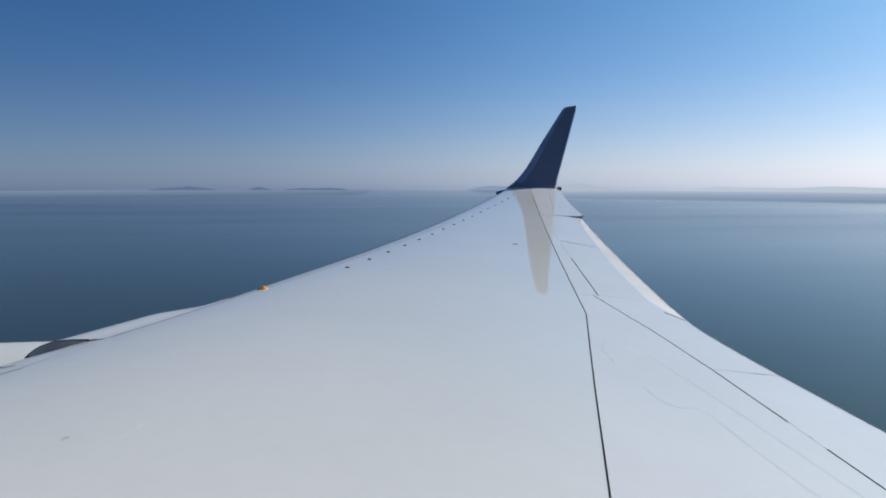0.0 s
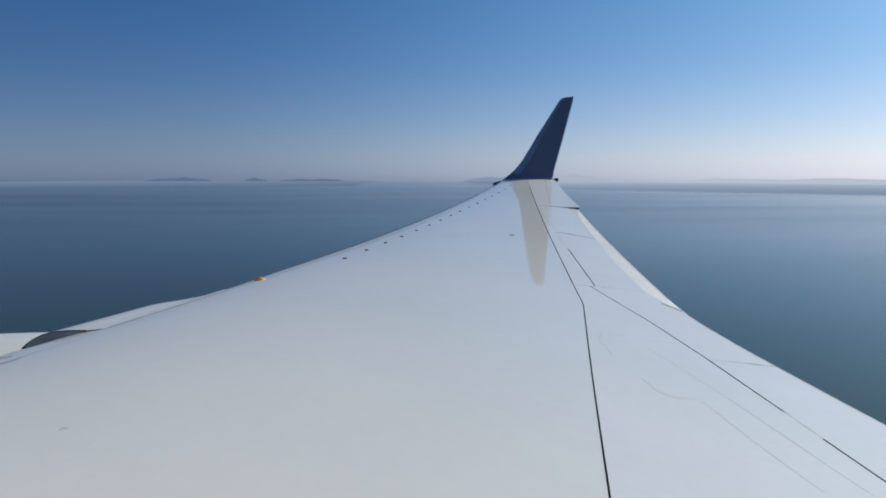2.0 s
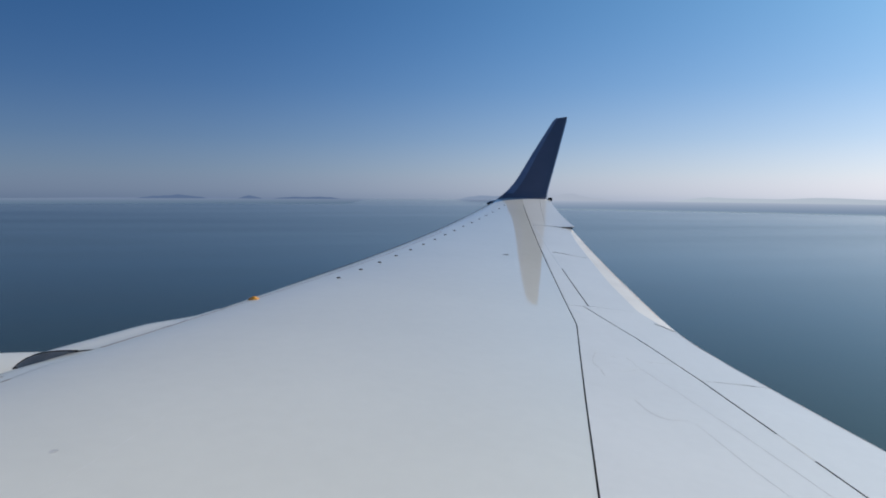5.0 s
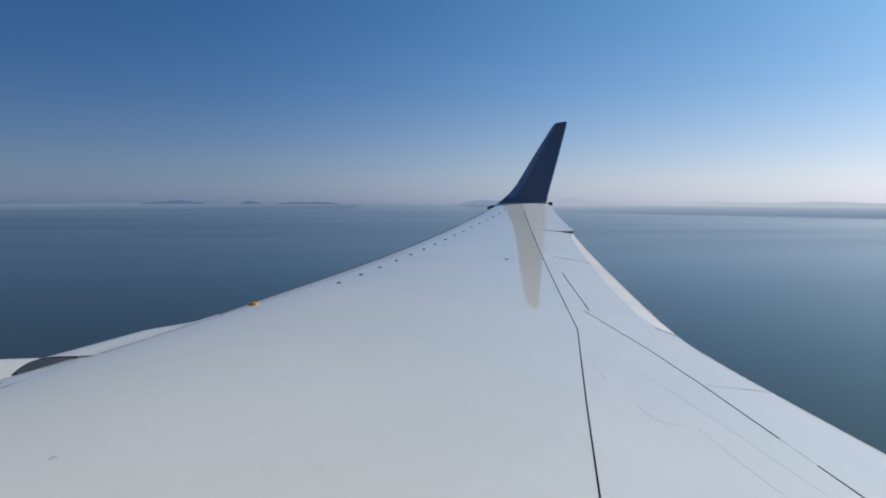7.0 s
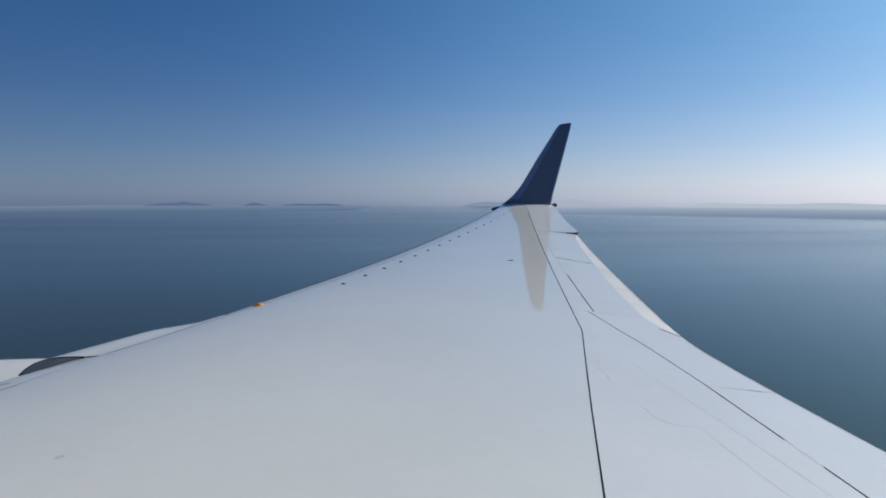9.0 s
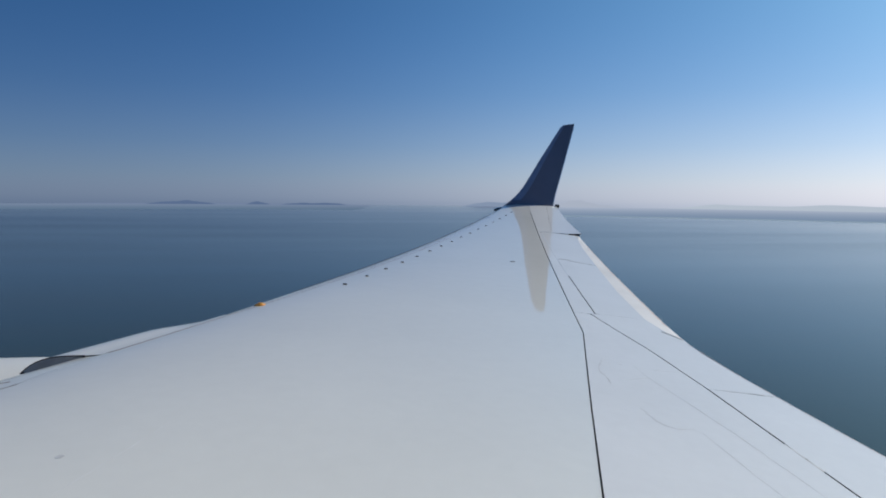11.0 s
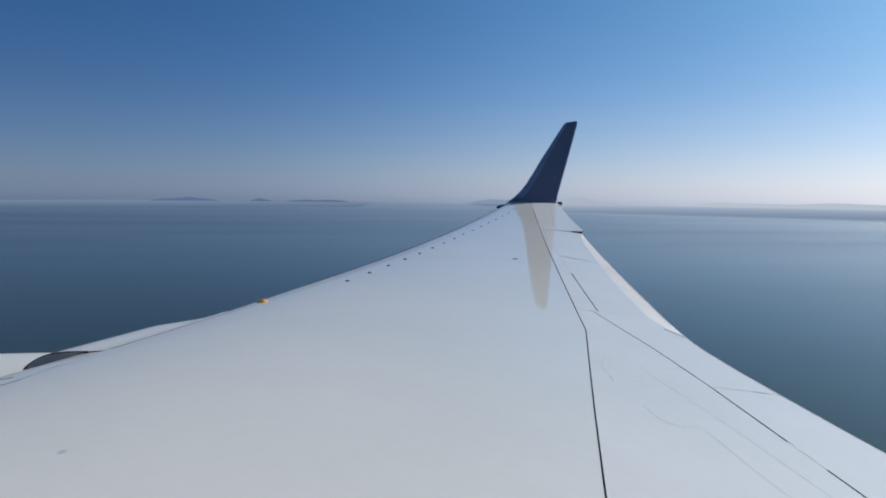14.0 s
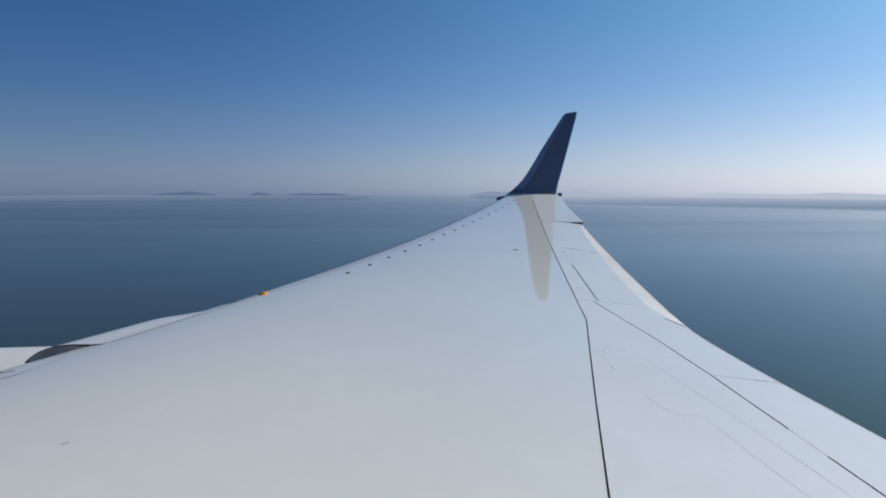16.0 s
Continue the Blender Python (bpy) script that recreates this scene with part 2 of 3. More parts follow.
def box(bm, m, sx, sy, sz, bevel=0.0):
    """A bevelled block of that size at pose m, put into bm."""
    made = bmesh.ops.create_cube(bm, size=1.0, matrix=m @ Matrix.Diagonal((sx, sy, sz, 1)))
    if bevel:
        edges = {e for v in made["verts"] for e in v.link_edges}
        bmesh.ops.bevel(bm, geom=list(edges), offset=bevel, segments=2, affect="EDGES")


# ---- sea and far land ----
def sea():
    rings, spokes, rim = 60, 192, 4960.0
    verts, faces = [(0, 0, 0)], []
    for i in range(1, rings + 1):
        r = rim * (i / rings) ** 2.2
        for k in range(spokes):
            a = 2 * math.pi * k / spokes
            verts.append((r * math.cos(a), r * math.sin(a), 0))
    for k in range(spokes):
        faces.append((0, 1 + k, 1 + (k + 1) % spokes))
    for i in range(rings - 1):
        for k in range(spokes):
            a, b = 1 + i * spokes + k, 1 + i * spokes + (k + 1) % spokes
            faces.append((a, a + spokes, b + spokes, b))
    m = bpy.data.materials.new("sea_water")
    m.use_nodes = True
    n, l = m.node_tree.nodes, m.node_tree.links
    b = n["Principled BSDF"]
    co = n.new("ShaderNodeTexCoord")
    streak = n.new("ShaderNodeMapping")
    streak.inputs["Rotation"].default_value = (0, 0, radians(-11))
    streak.inputs["Scale"].default_value = (0.0011, 0.006, 1)
    t1 = n.new("ShaderNodeTexNoise")
    t1.inputs["Scale"].default_value, t1.inputs["Detail"].default_value, t1.inputs["Roughness"].default_value = 2.0, 6, 0.55
    l.new(co.outputs["Object"], streak.inputs["Vector"])
    l.new(streak.outputs[0], t1.inputs["Vector"])
    slick = n.new("ShaderNodeMapping")
    slick.inputs["Rotation"].default_value = (0, 0, radians(-17))
    slick.inputs["Scale"].default_value = (0.0007, 0.0028, 1)
    t3 = n.new("ShaderNodeTexNoise")
    t3.inputs["Scale"].default_value, t3.inputs["Detail"].default_value, t3.inputs["Roughness"].default_value = 1.0, 7, 0.55
    l.new(co.outputs["Object"], slick.inputs["Vector"])
    l.new(slick.outputs[0], t3.inputs["Vector"])
    wind = n.new("ShaderNodeMapRange")
    wind.inputs["From Min"].default_value, wind.inputs["From Max"].default_value = 0.36, 0.64
    l.new(t3.outputs["Fac"], wind.inputs["Value"])
    both = n.new("ShaderNodeMath")
    both.operation = "MULTIPLY_ADD"
    both.inputs[1].default_value = 0.6
    l.new(wind.outputs[0], both.inputs[0])
    half = n.new("ShaderNodeMath")
    half.operation = "MULTIPLY"
    half.inputs[1].default_value = 0.4
    l.new(t1.outputs["Fac"], half.inputs[0])
    l.new(half.outputs[0], both.inputs[2])
    ripple = n.new("ShaderNodeMapping")
    ripple.inputs["Rotation"].default_value = (0, 0, radians(-9))
    ripple.inputs["Scale"].default_value = (0.006, 0.035, 1)
    t4 = n.new("ShaderNodeTexNoise")
    t4.inputs["Scale"].default_value, t4.inputs["Detail"].default_value, t4.inputs["Roughness"].default_value = 1.0, 6, 0.6
    l.new(co.outputs["Object"], ripple.inputs["Vector"])
    l.new(ripple.outputs[0], t4.inputs["Vector"])
    fine = n.new("ShaderNodeMath")
    fine.operation = "MULTIPLY_ADD"
    fine.inputs[1].default_value, fine.inputs[2].default_value = 0.9, -0.45
    l.new(t4.outputs["Fac"], fine.inputs[0])
    wave = n.new("ShaderNodeMath")
    wave.use_clamp = True
    l.new(both.outputs[0], wave.inputs[0])
    l.new(fine.outputs[0], wave.inputs[1])
    ramp = n.new("ShaderNodeMix")
    ramp.data_type = "RGBA"
    ramp.inputs["A"].default_value, ramp.inputs["B"].default_value = (0.028, 0.048, 0.032, 1), (0.052, 0.062, 0.042, 1)
    l.new(wave.outputs[0], ramp.inputs["Factor"])
    rr = n.new("ShaderNodeMapRange")
    rr.inputs["To Min"].default_value, rr.inputs["To Max"].default_value = 0.15, 0.205
    l.new(both.outputs[0], rr.inputs["Value"])
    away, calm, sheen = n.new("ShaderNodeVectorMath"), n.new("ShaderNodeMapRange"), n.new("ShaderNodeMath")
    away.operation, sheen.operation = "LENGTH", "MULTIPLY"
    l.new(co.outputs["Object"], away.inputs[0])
    # greener water near by; distance haze is put into the bluer far colour
    hazed, hue = n.new("ShaderNodeMapRange"), n.new("ShaderNodeMix")
    hazed.inputs["From Min"].default_value, hazed.inputs["From Max"].default_value = 350, 2600
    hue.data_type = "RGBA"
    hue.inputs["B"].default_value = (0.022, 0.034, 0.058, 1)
    l.new(away.outputs["Value"], hazed.inputs["Value"])
    l.new(hazed.outputs[0], hue.inputs["Factor"])
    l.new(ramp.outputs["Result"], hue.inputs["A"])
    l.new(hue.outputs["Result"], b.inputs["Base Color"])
    # the open water further out lies calmer
    calm.inputs["From Min"].default_value, calm.inputs["From Max"].default_value = 1500, 4900
    calm.inputs["To Min"].default_value, calm.inputs["To Max"].default_value = 1.0, 0.5
    l.new(away.outputs["Value"], calm.inputs["Value"])
    l.new(rr.outputs[0], sheen.inputs[0])
    l.new(calm.outputs[0], sheen.inputs[1])
    l.new(sheen.outputs[0], b.inputs["Roughness"])
    b.inputs["IOR"].default_value = 1.33
    t2, bn = n.new("ShaderNodeTexNoise"), n.new("ShaderNodeBump")
    t2.inputs["Scale"].default_value, t2.inputs["Detail"].default_value = 0.35, 3
    l.new(co.outputs["Object"], t2.inputs["Vector"])
    l.new(t2.outputs["Fac"], bn.inputs["Height"])
    bn.inputs["Strength"].default_value, bn.inputs["Distance"].default_value = 0.10, 0.25
    l.new(bn.outputs[0], b.inputs["Normal"])
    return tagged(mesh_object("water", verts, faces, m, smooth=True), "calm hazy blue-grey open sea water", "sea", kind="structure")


sea()


def glowing_backdrop(name, colour, strength):
    """A self-lit plain backdrop for land at the limit of sight."""
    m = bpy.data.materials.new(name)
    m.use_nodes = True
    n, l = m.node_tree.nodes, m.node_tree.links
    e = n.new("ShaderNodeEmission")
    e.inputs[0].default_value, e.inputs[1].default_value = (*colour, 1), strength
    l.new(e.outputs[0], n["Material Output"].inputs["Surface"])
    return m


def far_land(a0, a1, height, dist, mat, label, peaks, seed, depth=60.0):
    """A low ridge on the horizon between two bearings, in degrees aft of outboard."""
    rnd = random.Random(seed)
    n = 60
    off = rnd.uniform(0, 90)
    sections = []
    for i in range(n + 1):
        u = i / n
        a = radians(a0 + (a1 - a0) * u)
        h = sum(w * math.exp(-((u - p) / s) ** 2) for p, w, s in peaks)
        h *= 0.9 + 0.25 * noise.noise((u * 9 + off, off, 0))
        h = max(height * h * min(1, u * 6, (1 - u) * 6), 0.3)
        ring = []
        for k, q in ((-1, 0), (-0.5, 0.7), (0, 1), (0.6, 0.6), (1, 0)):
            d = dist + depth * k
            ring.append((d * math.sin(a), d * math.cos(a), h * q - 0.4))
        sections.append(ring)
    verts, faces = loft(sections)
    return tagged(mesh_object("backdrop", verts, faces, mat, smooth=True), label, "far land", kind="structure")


# glowing colours with the haze over each stretch of land mixed in
HILL = glowing_backdrop("far_hill_backdrop", (0.105, 0.158, 0.275), 1.0)
FAINT = glowing_backdrop("far_coast_backdrop", (0.23, 0.295, 0.42), 1.0)
MIST = glowing_backdrop("far_mountain_backdrop", (0.40, 0.45, 0.55), 1.0)
PALE = glowing_backdrop("far_range_backdrop", (0.46, 0.525, 0.61), 1.0)
SHORE = glowing_backdrop("far_shore_backdrop", (0.20, 0.28, 0.43), 1.0)
GLINT = glowing_backdrop("far_pale_strip", (0.245, 0.33, 0.42), 1.0)

LOW = glowing_backdrop("far_low_coast_backdrop", (0.166, 0.221, 0.345), 1.0)
BAND = glowing_backdrop("far_haze_glow", (0.17, 0.24, 0.37), 1.0)


def haze_with_distance(m, near, far, r0, r1):
    """Puts haze into the glowing colour: what lies further back turns paler."""
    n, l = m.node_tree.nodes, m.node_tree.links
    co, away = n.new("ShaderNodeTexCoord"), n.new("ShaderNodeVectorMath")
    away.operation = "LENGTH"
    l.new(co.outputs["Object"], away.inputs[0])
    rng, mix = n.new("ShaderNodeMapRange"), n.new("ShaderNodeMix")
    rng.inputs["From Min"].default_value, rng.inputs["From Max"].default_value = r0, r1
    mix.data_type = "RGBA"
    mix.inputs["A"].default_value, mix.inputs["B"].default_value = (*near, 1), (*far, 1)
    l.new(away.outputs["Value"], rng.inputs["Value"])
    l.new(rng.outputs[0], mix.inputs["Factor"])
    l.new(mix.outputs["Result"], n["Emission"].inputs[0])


haze_with_distance(SHORE, (0.195, 0.27, 0.39), (0.385, 0.445, 0.56), 2700, 4750)
haze_with_distance(BAND, (0.112, 0.178, 0.268), (0.190, 0.248, 0.362), 3250, 4780)


def far_strip(a0, a1, near, far, height, mat, label, seed):
    """A low flat glowing strip between two bearings that narrows to a point at its first end."""
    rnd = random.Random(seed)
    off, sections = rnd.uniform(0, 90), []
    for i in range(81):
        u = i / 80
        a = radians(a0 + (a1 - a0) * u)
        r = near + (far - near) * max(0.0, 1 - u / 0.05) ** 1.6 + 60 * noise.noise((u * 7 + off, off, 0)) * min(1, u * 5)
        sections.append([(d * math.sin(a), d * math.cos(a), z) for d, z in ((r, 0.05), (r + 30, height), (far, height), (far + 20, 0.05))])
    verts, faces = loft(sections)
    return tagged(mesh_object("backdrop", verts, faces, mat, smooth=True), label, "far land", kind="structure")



# self-lit sheet on the sea that stands in for haze
far_strip(5.0, -30.0, 3250, 4780, 0.3, BAND, "thin glowing band painted as pale haze on the far water", 9)
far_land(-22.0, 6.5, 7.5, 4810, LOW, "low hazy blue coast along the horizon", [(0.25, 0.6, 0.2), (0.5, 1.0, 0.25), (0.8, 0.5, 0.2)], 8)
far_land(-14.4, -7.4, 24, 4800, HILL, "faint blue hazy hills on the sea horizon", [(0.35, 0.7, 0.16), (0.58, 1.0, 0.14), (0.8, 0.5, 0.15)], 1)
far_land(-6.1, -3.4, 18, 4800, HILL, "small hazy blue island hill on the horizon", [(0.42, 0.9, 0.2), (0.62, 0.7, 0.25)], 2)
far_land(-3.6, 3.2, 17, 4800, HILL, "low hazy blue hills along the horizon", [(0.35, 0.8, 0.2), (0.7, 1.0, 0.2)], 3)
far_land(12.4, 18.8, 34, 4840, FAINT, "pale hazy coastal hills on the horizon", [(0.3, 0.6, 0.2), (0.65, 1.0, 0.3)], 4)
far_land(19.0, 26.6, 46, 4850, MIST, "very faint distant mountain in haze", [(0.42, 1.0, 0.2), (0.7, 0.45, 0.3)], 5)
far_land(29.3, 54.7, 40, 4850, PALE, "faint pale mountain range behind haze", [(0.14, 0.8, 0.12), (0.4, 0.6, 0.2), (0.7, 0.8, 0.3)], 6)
far_strip(16.6, 56.0, 2680, 4860, 1.2, SHORE, "low flat hazy shoreline across the water", 7)
# bright line before the shore, put in as a self-lit strip
far_strip(19.0, 56.0, 2560, 2900, 0.4, GLINT, "thin pale glowing strip on the water before the shore", 7)

# ---- the wing ----
wing = new("airplane_wing")
wing.matrix_world = ATTITUDE
tagged(wing, "white swept airliner wing with a dark blue blended winglet", "airplane wing")
ROOT, END = -0.6, 17.04
panel("upper_skin", seam_line, spar_line, (ROOT, END), (ROOT, END), WHITE, wing, "smooth glossy white upper wing skin", 56, 170, (0.0025, 0.006, 0, 0.0), ease=1.7)
panel("spoiler_panel", spar_line, flap_line, (ROOT, 6.79), (ROOT, 6.77), WHITE_AFT, wing, "white spoiler panel with faint sealant lines", 16, 60, (0.006, 0.008, 0, 0.001))
panel("rear_skin", spar_line, hinge_line, (6.79, 13.1625), (6.77, 13.1625), WHITE_AFT, wing, "", 12, 50, (0.007, 0.008, 0.001, 0.0))
panel("flap", flap_line, trail, (ROOT, 4.51), (ROOT, 4.47), WHITE_AFT, wing, "white inboard flap", 12, 50, (0.008, 0.0, 0, 0.0015))
panel("flap", flap_line, rear_line, (4.51, 6.80), (4.47, 6.76), WHITE_AFT, wing, "white outboard flap", 12, 40, (0.006, 0.0005, 0.0015, 0.0006))
panel("aileron", hinge_line, rear_line, (6.80, 10.26), (6.76, 9.98), WHITE_AFT, wing, "white inner aileron panel", 10, 40, (0.006, 0.0005, 0.0006, 0.007))
panel("aileron", hinge_line, rear_line, (10.26, 13.1625), (9.98, 12.998), WHITE_AFT, wing, "white outer aileron panel", 10, 40, (0.003, 0.0005, 0.007, 0.0005))
# paler and warmer in colour than the panels before it
panel("trailing_edge_strip", rear_line, trail, (6.10, 12.98), (6.06, 12.95), CREAM, wing, "cream trailing edge strip", 6, 60, (0.0005, 0, 0, 0), lift=lambda u, y: -0.002 - 0.012 * u * u * min(1.0, max(0.0, y - 6.08) / 0.6))
panel("tip_rear_skin", spar_line, tip_line, (13.163, END), (13.163, END), WHITE_AFT, wing, "", 10, 30, (0.008, 0.001, 0.0, 0))
panel("tip_trailing_edge", tip_line, lambda y: trail(y) + 0.045 * max(0.0, (15.5 - y) / 2.5), (13.163, END), (13.0, END), WHITE_AFT, wing, "white raised tip trailing edge", 8, 30, (0.001, 0, 0.0005, 0), lift=lambda u, y: 0.001 + 0.05 * u * u * max(0.0, (15.2 - y) / 2.2) ** 1.5, depth=0.03, pale_end=True)


def wing_core():
    """The dark structure under the skin panels, closed by the grey belly."""
    nu, nv = 30, 70
    up, low = [], []
    for i in range(nu):
        c = 0.012 + 0.983 * (i / (nu - 1)) ** 1.5
        for j in range(nv):
            y = ROOT + (END - 0.02 - ROOT) * j / (nv - 1)
            x = lead(y) + c * (trail(y) - lead(y))
            up.append((x, y, skin(x, y) - 0.026))
            low.append((x, y, min(belly(x, y), skin(x, y) - 0.03)))
    f1 = grid_faces(nu, nv)
    f2 = [f[::-1] for f in grid_faces(nu, nv, nu * nv)]
    ring = [j for j in range(nv)] + [i * nv + nv - 1 for i in range(1, nu)] + \
           [(nu - 1) * nv + j for j in range(nv - 2, -1, -1)] + [i * nv for i in range(nu - 2, 0, -1)]
    k, n = nu * nv, len(ring)
    rim = [(k + ring[a], k + ring[(a + 1) % n], ring[(a + 1) % n], ring[a]) for a in range(n)]
    ob = mesh_object("wing_box", up + low, f1 + f2 + rim, DARK, wing, "dark structure in the panel gaps", smooth=len(f1) + len(f2))
    ob.data.materials.append(GREY)
    ob.data.polygons.foreach_set("material_index", [1 if len(f1) <= i < len(f1) + len(f2) else 0 for i in range(len(ob.data.polygons))])


wing_core()


REACH = 0.10  # the fixed leading edge inboard of the slats runs further forward


def glove(x, y):
    """Height of the fixed leading edge inboard of the slats."""
    ch = trail(y) - lead(y)
    cu = (seam_line(y) - 0.0025 - lead(y)) / ch
    c = min(max((x - lead(y) + REACH) / (ch + REACH / cu), 0.0), cu)
    return skin(max(x, lead(y) + c * ch), y)


def nose(name, y0, y1, c_low, c_up, mat, label, lift=0.0, nv=80, nu=18, reach=0.0):
    """The rounded front of the wing from a line on its belly round to a line on its top."""
    verts = []
    for j in range(nv):
        y = y0 + (y1 - y0) * j / (nv - 1)
        ch = trail(y) - lead(y)
        cu = c_up(y)
        for i in range(nu):
            s = -math.sqrt(c_low) + (math.sqrt(cu) + math.sqrt(c_low)) * i / (nu - 1)
            c = s * s
            x = lead(y) + c * ch
            z = skin(x, y) if s > 0 else belly(x, y)
            verts.append((x - lift - reach * (1 - c / (cu if s > 0 else c_low)), y, z + (lift if s > 0 else -lift)))
    return mesh_object(name, verts, [f[::-1] for f in grid_faces(nv, nu)], mat, wing, label, smooth=True)


nose("leading_edge", ROOT, 4.87, 0.06, lambda y: (seam_line(y) - 0.0025 - lead(y)) / (trail(y) - lead(y)), WHITE, "white fixed leading edge", reach=REACH)
nose("slat", 4.873, END, 0.06, lambda y: (seam_line(y) - 0.0025 - lead(y)) / (trail(y) - lead(y)), WHITE, "white leading edge slat", nv=140)
# thin dark brown strip round the very front, outboard only
nose("dark_edge_strip", 7.4, END, 0.03, lambda y: min(0.012 + 0.010 * (y - 7.4), 0.024 + 0.0010 * (y - 8.6)), EDGE, "thin dark strip along the leading edge", lift=0.0025, nv=90)


def inboard_slat():
    """The drooped end of the slat beside the engine, with its dark end rib."""
    n, sections = 16, []
    for j in range(24):
        t = j / 23
        y = 4.89 + 1.32 * t
        drop = 0.006 + 0.10 * max(0.0, (t - 0.62) / 0.38) ** 1.15
        x0 = seam_line(y) + 0.004
        long = 0.53 * (1 - 0.26 * t)
        top = skin(x0, y) + 0.001
        ring = []
        for i in range(n):
            u = i / (n - 1)
            ring.append((x0 - long * u, y, top + 0.010 * math.sin(math.pi * max(0.0, u - 0.17) / 0.83) * (1 - t ** 3) - drop * u - 0.105 * u ** 5))
        for i in range(n - 2):
            u = 1 - (i + 1) / (n - 1)
            ring.append((x0 - long * u * 0.985, y, top - 0.002 - (drop + 0.135) * max(0.0, (u - 0.17) / 0.83) ** 0.9))
        sections.append(ring)
    verts, faces = loft([r[:n] for r in sections], closed=False)
    low, more = loft([[r[n - 1], *r[n:], r[0]] for r in sections], closed=False)
    faces += [tuple(len(verts) + q for q in f) for f in more]
    verts += low
    end, k, tail = sections[0], len(sections[0]), 3
    faces.append(tuple(len(verts) + q for q in range(k)))
    verts += end
    ob = mesh_object("slat", verts, faces, WHITE, wing, "white slat end standing slightly proud", smooth=True)
    inner = end[tail:k - tail + 1]
    mid = Vector((sum(p[0] for p in inner), 0, sum(p[2] for p in inner))) / len(inner)
    rim = [(x, y - 0.004, z) for x, y, z in inner]
    web = [(mid[0] + (x - mid[0]) * 0.9, y - 0.001, mid[2] + (z - mid[2]) * 0.8) for x, y, z in inner]
    q = len(inner)
    around = [(a, (a + 1) % q, q + (a + 1) % q, q + a) for a in range(q)]
    rib = mesh_object("end_rib", rim + web, around, EDGE, ob, "dark rim of the slat end rib")
    plate = [(x, y - 0.0025, z) for x, y, z in web]
    mesh_object("rib_web", plate, [tuple(range(q))], RIB, rib, "grey web of the slat end rib")


inboard_slat()


def winglet():
    lead_x = line((-0.66, 4.93), (-0.582, 5.045), (-0.48, 5.20), (-0.365, 5.343), (-0.24, 5.465), (-0.109, 5.578), (0.2, 5.80), (0.562, 6.047), (1.544, 6.765))
    trail_x = line((-0.70, 6.36), (-0.459, 6.425), (0.519, 6.783), (1.649, 7.185))
    sections, n = [], 18
    heights = [-0.70, -0.66, -0.62, -0.582, -0.54, -0.48, -0.42, -0.365, -0.3, -0.24, -0.17, -0.109, 0.05, 0.2, 0.4, 0.562, 0.9, 1.2, 1.4, 1.5, 1.54, 1.57, 1.595]
    for z in heights:
        y = SPAN + 0.25 * (z + 0.65)
        if z < -0.3:
            y -= 0.07 * ((-0.3 - z) / 0.35) ** 2
        a, b = lead_x(z), trail_x(z)
        rise = max(0.0, (z - 1.5) / 0.15)
        a += 0.11 * rise ** 2
        ch = b - a
        thick = 0.085 * ch if z < 1.5 else 0.085 * ch * max(0.12, 1 - rise ** 2)
        ring = []
        for i in range(n):
            t = 2 * math.pi * i / n
            c = 0.5 - 0.5 * math.cos(t)
            h = (1 if t < math.pi else -1) * thick * 1.3 * (math.sqrt(c) * (1 - c)) * (1.0 if t < math.pi else 0.8)
            zz = z + (0.075 * rise * c if rise else 0)
            ring.append((a + ch * c, y - h, zz))
        sections.append(ring)
    verts, faces = loft(sections)
    ob = mesh_object("winglet", verts, faces, NAVY, wing, "dark navy blue blended winglet", smooth=True)
    # lighter blue over the front fifth of the winglet
    cap = []
    for ring in sections[5:-1]:
        (x0, y0, z0), (x1, y1, z1) = ring[0], ring[9]
        ch = x1 - x0
        strip = []
        for q in (0.035, 0.012, 0.0, 0.012, 0.04, 0.09, 0.15, 0.2):
            side = 0.8 if len(strip) < 2 else -1.0
            strip.append((x0 + ch * q - 0.003 * (1 - q), y0 + side * (0.085 * ch * 1.3 * math.sqrt(q) * (1 - q) + 0.002), z0 + (z1 - z0) * q))
        cap.append(strip)
    verts, faces = loft(cap, closed=False)
    mesh_object("leading_edge_band", verts, faces, STEEL_BLUE, ob, "lighter steel blue leading edge", smooth=True)
    # sunlight on the rear bevel, put in as a pale strip
    edge = []
    for ring in sections[4:-2]:
        x1, y1, z1 = ring[9]
        edge.append([(x1 - 0.016, y1 - 0.007, z1), (x1 + 0.007, y1 - 0.004, z1), (x1 + 0.007, y1 + 0.004, z1), (x1 - 0.016, y1 + 0.007, z1)])
    verts, faces = loft(edge)
    mesh_object("trailing_edge", verts, faces, PALE_EDGE, ob, "pale strip standing in for the sunlit trailing edge")
    bm = bmesh.new()
    box(bm, pose(6.475, 17.04, -0.645), 0.10, 0.12, 0.09, 0.015)
    part("tail_light", bm, DARK, ob, "small dark tail light housing")
    bm = bmesh.new()
    bmesh.ops.create_uvsphere(bm, u_segments=20, v_segments=10, radius=1.0,
                              matrix=pose(4.885, 16.97, -0.72, 0, -6, 20) @ Matrix.Diagonal((0.25, 0.12, 0.062, 1)))
    part("wingtip_light", bm, LENS, ob, "dark wingtip lamp fairing", smooth=True)


winglet()


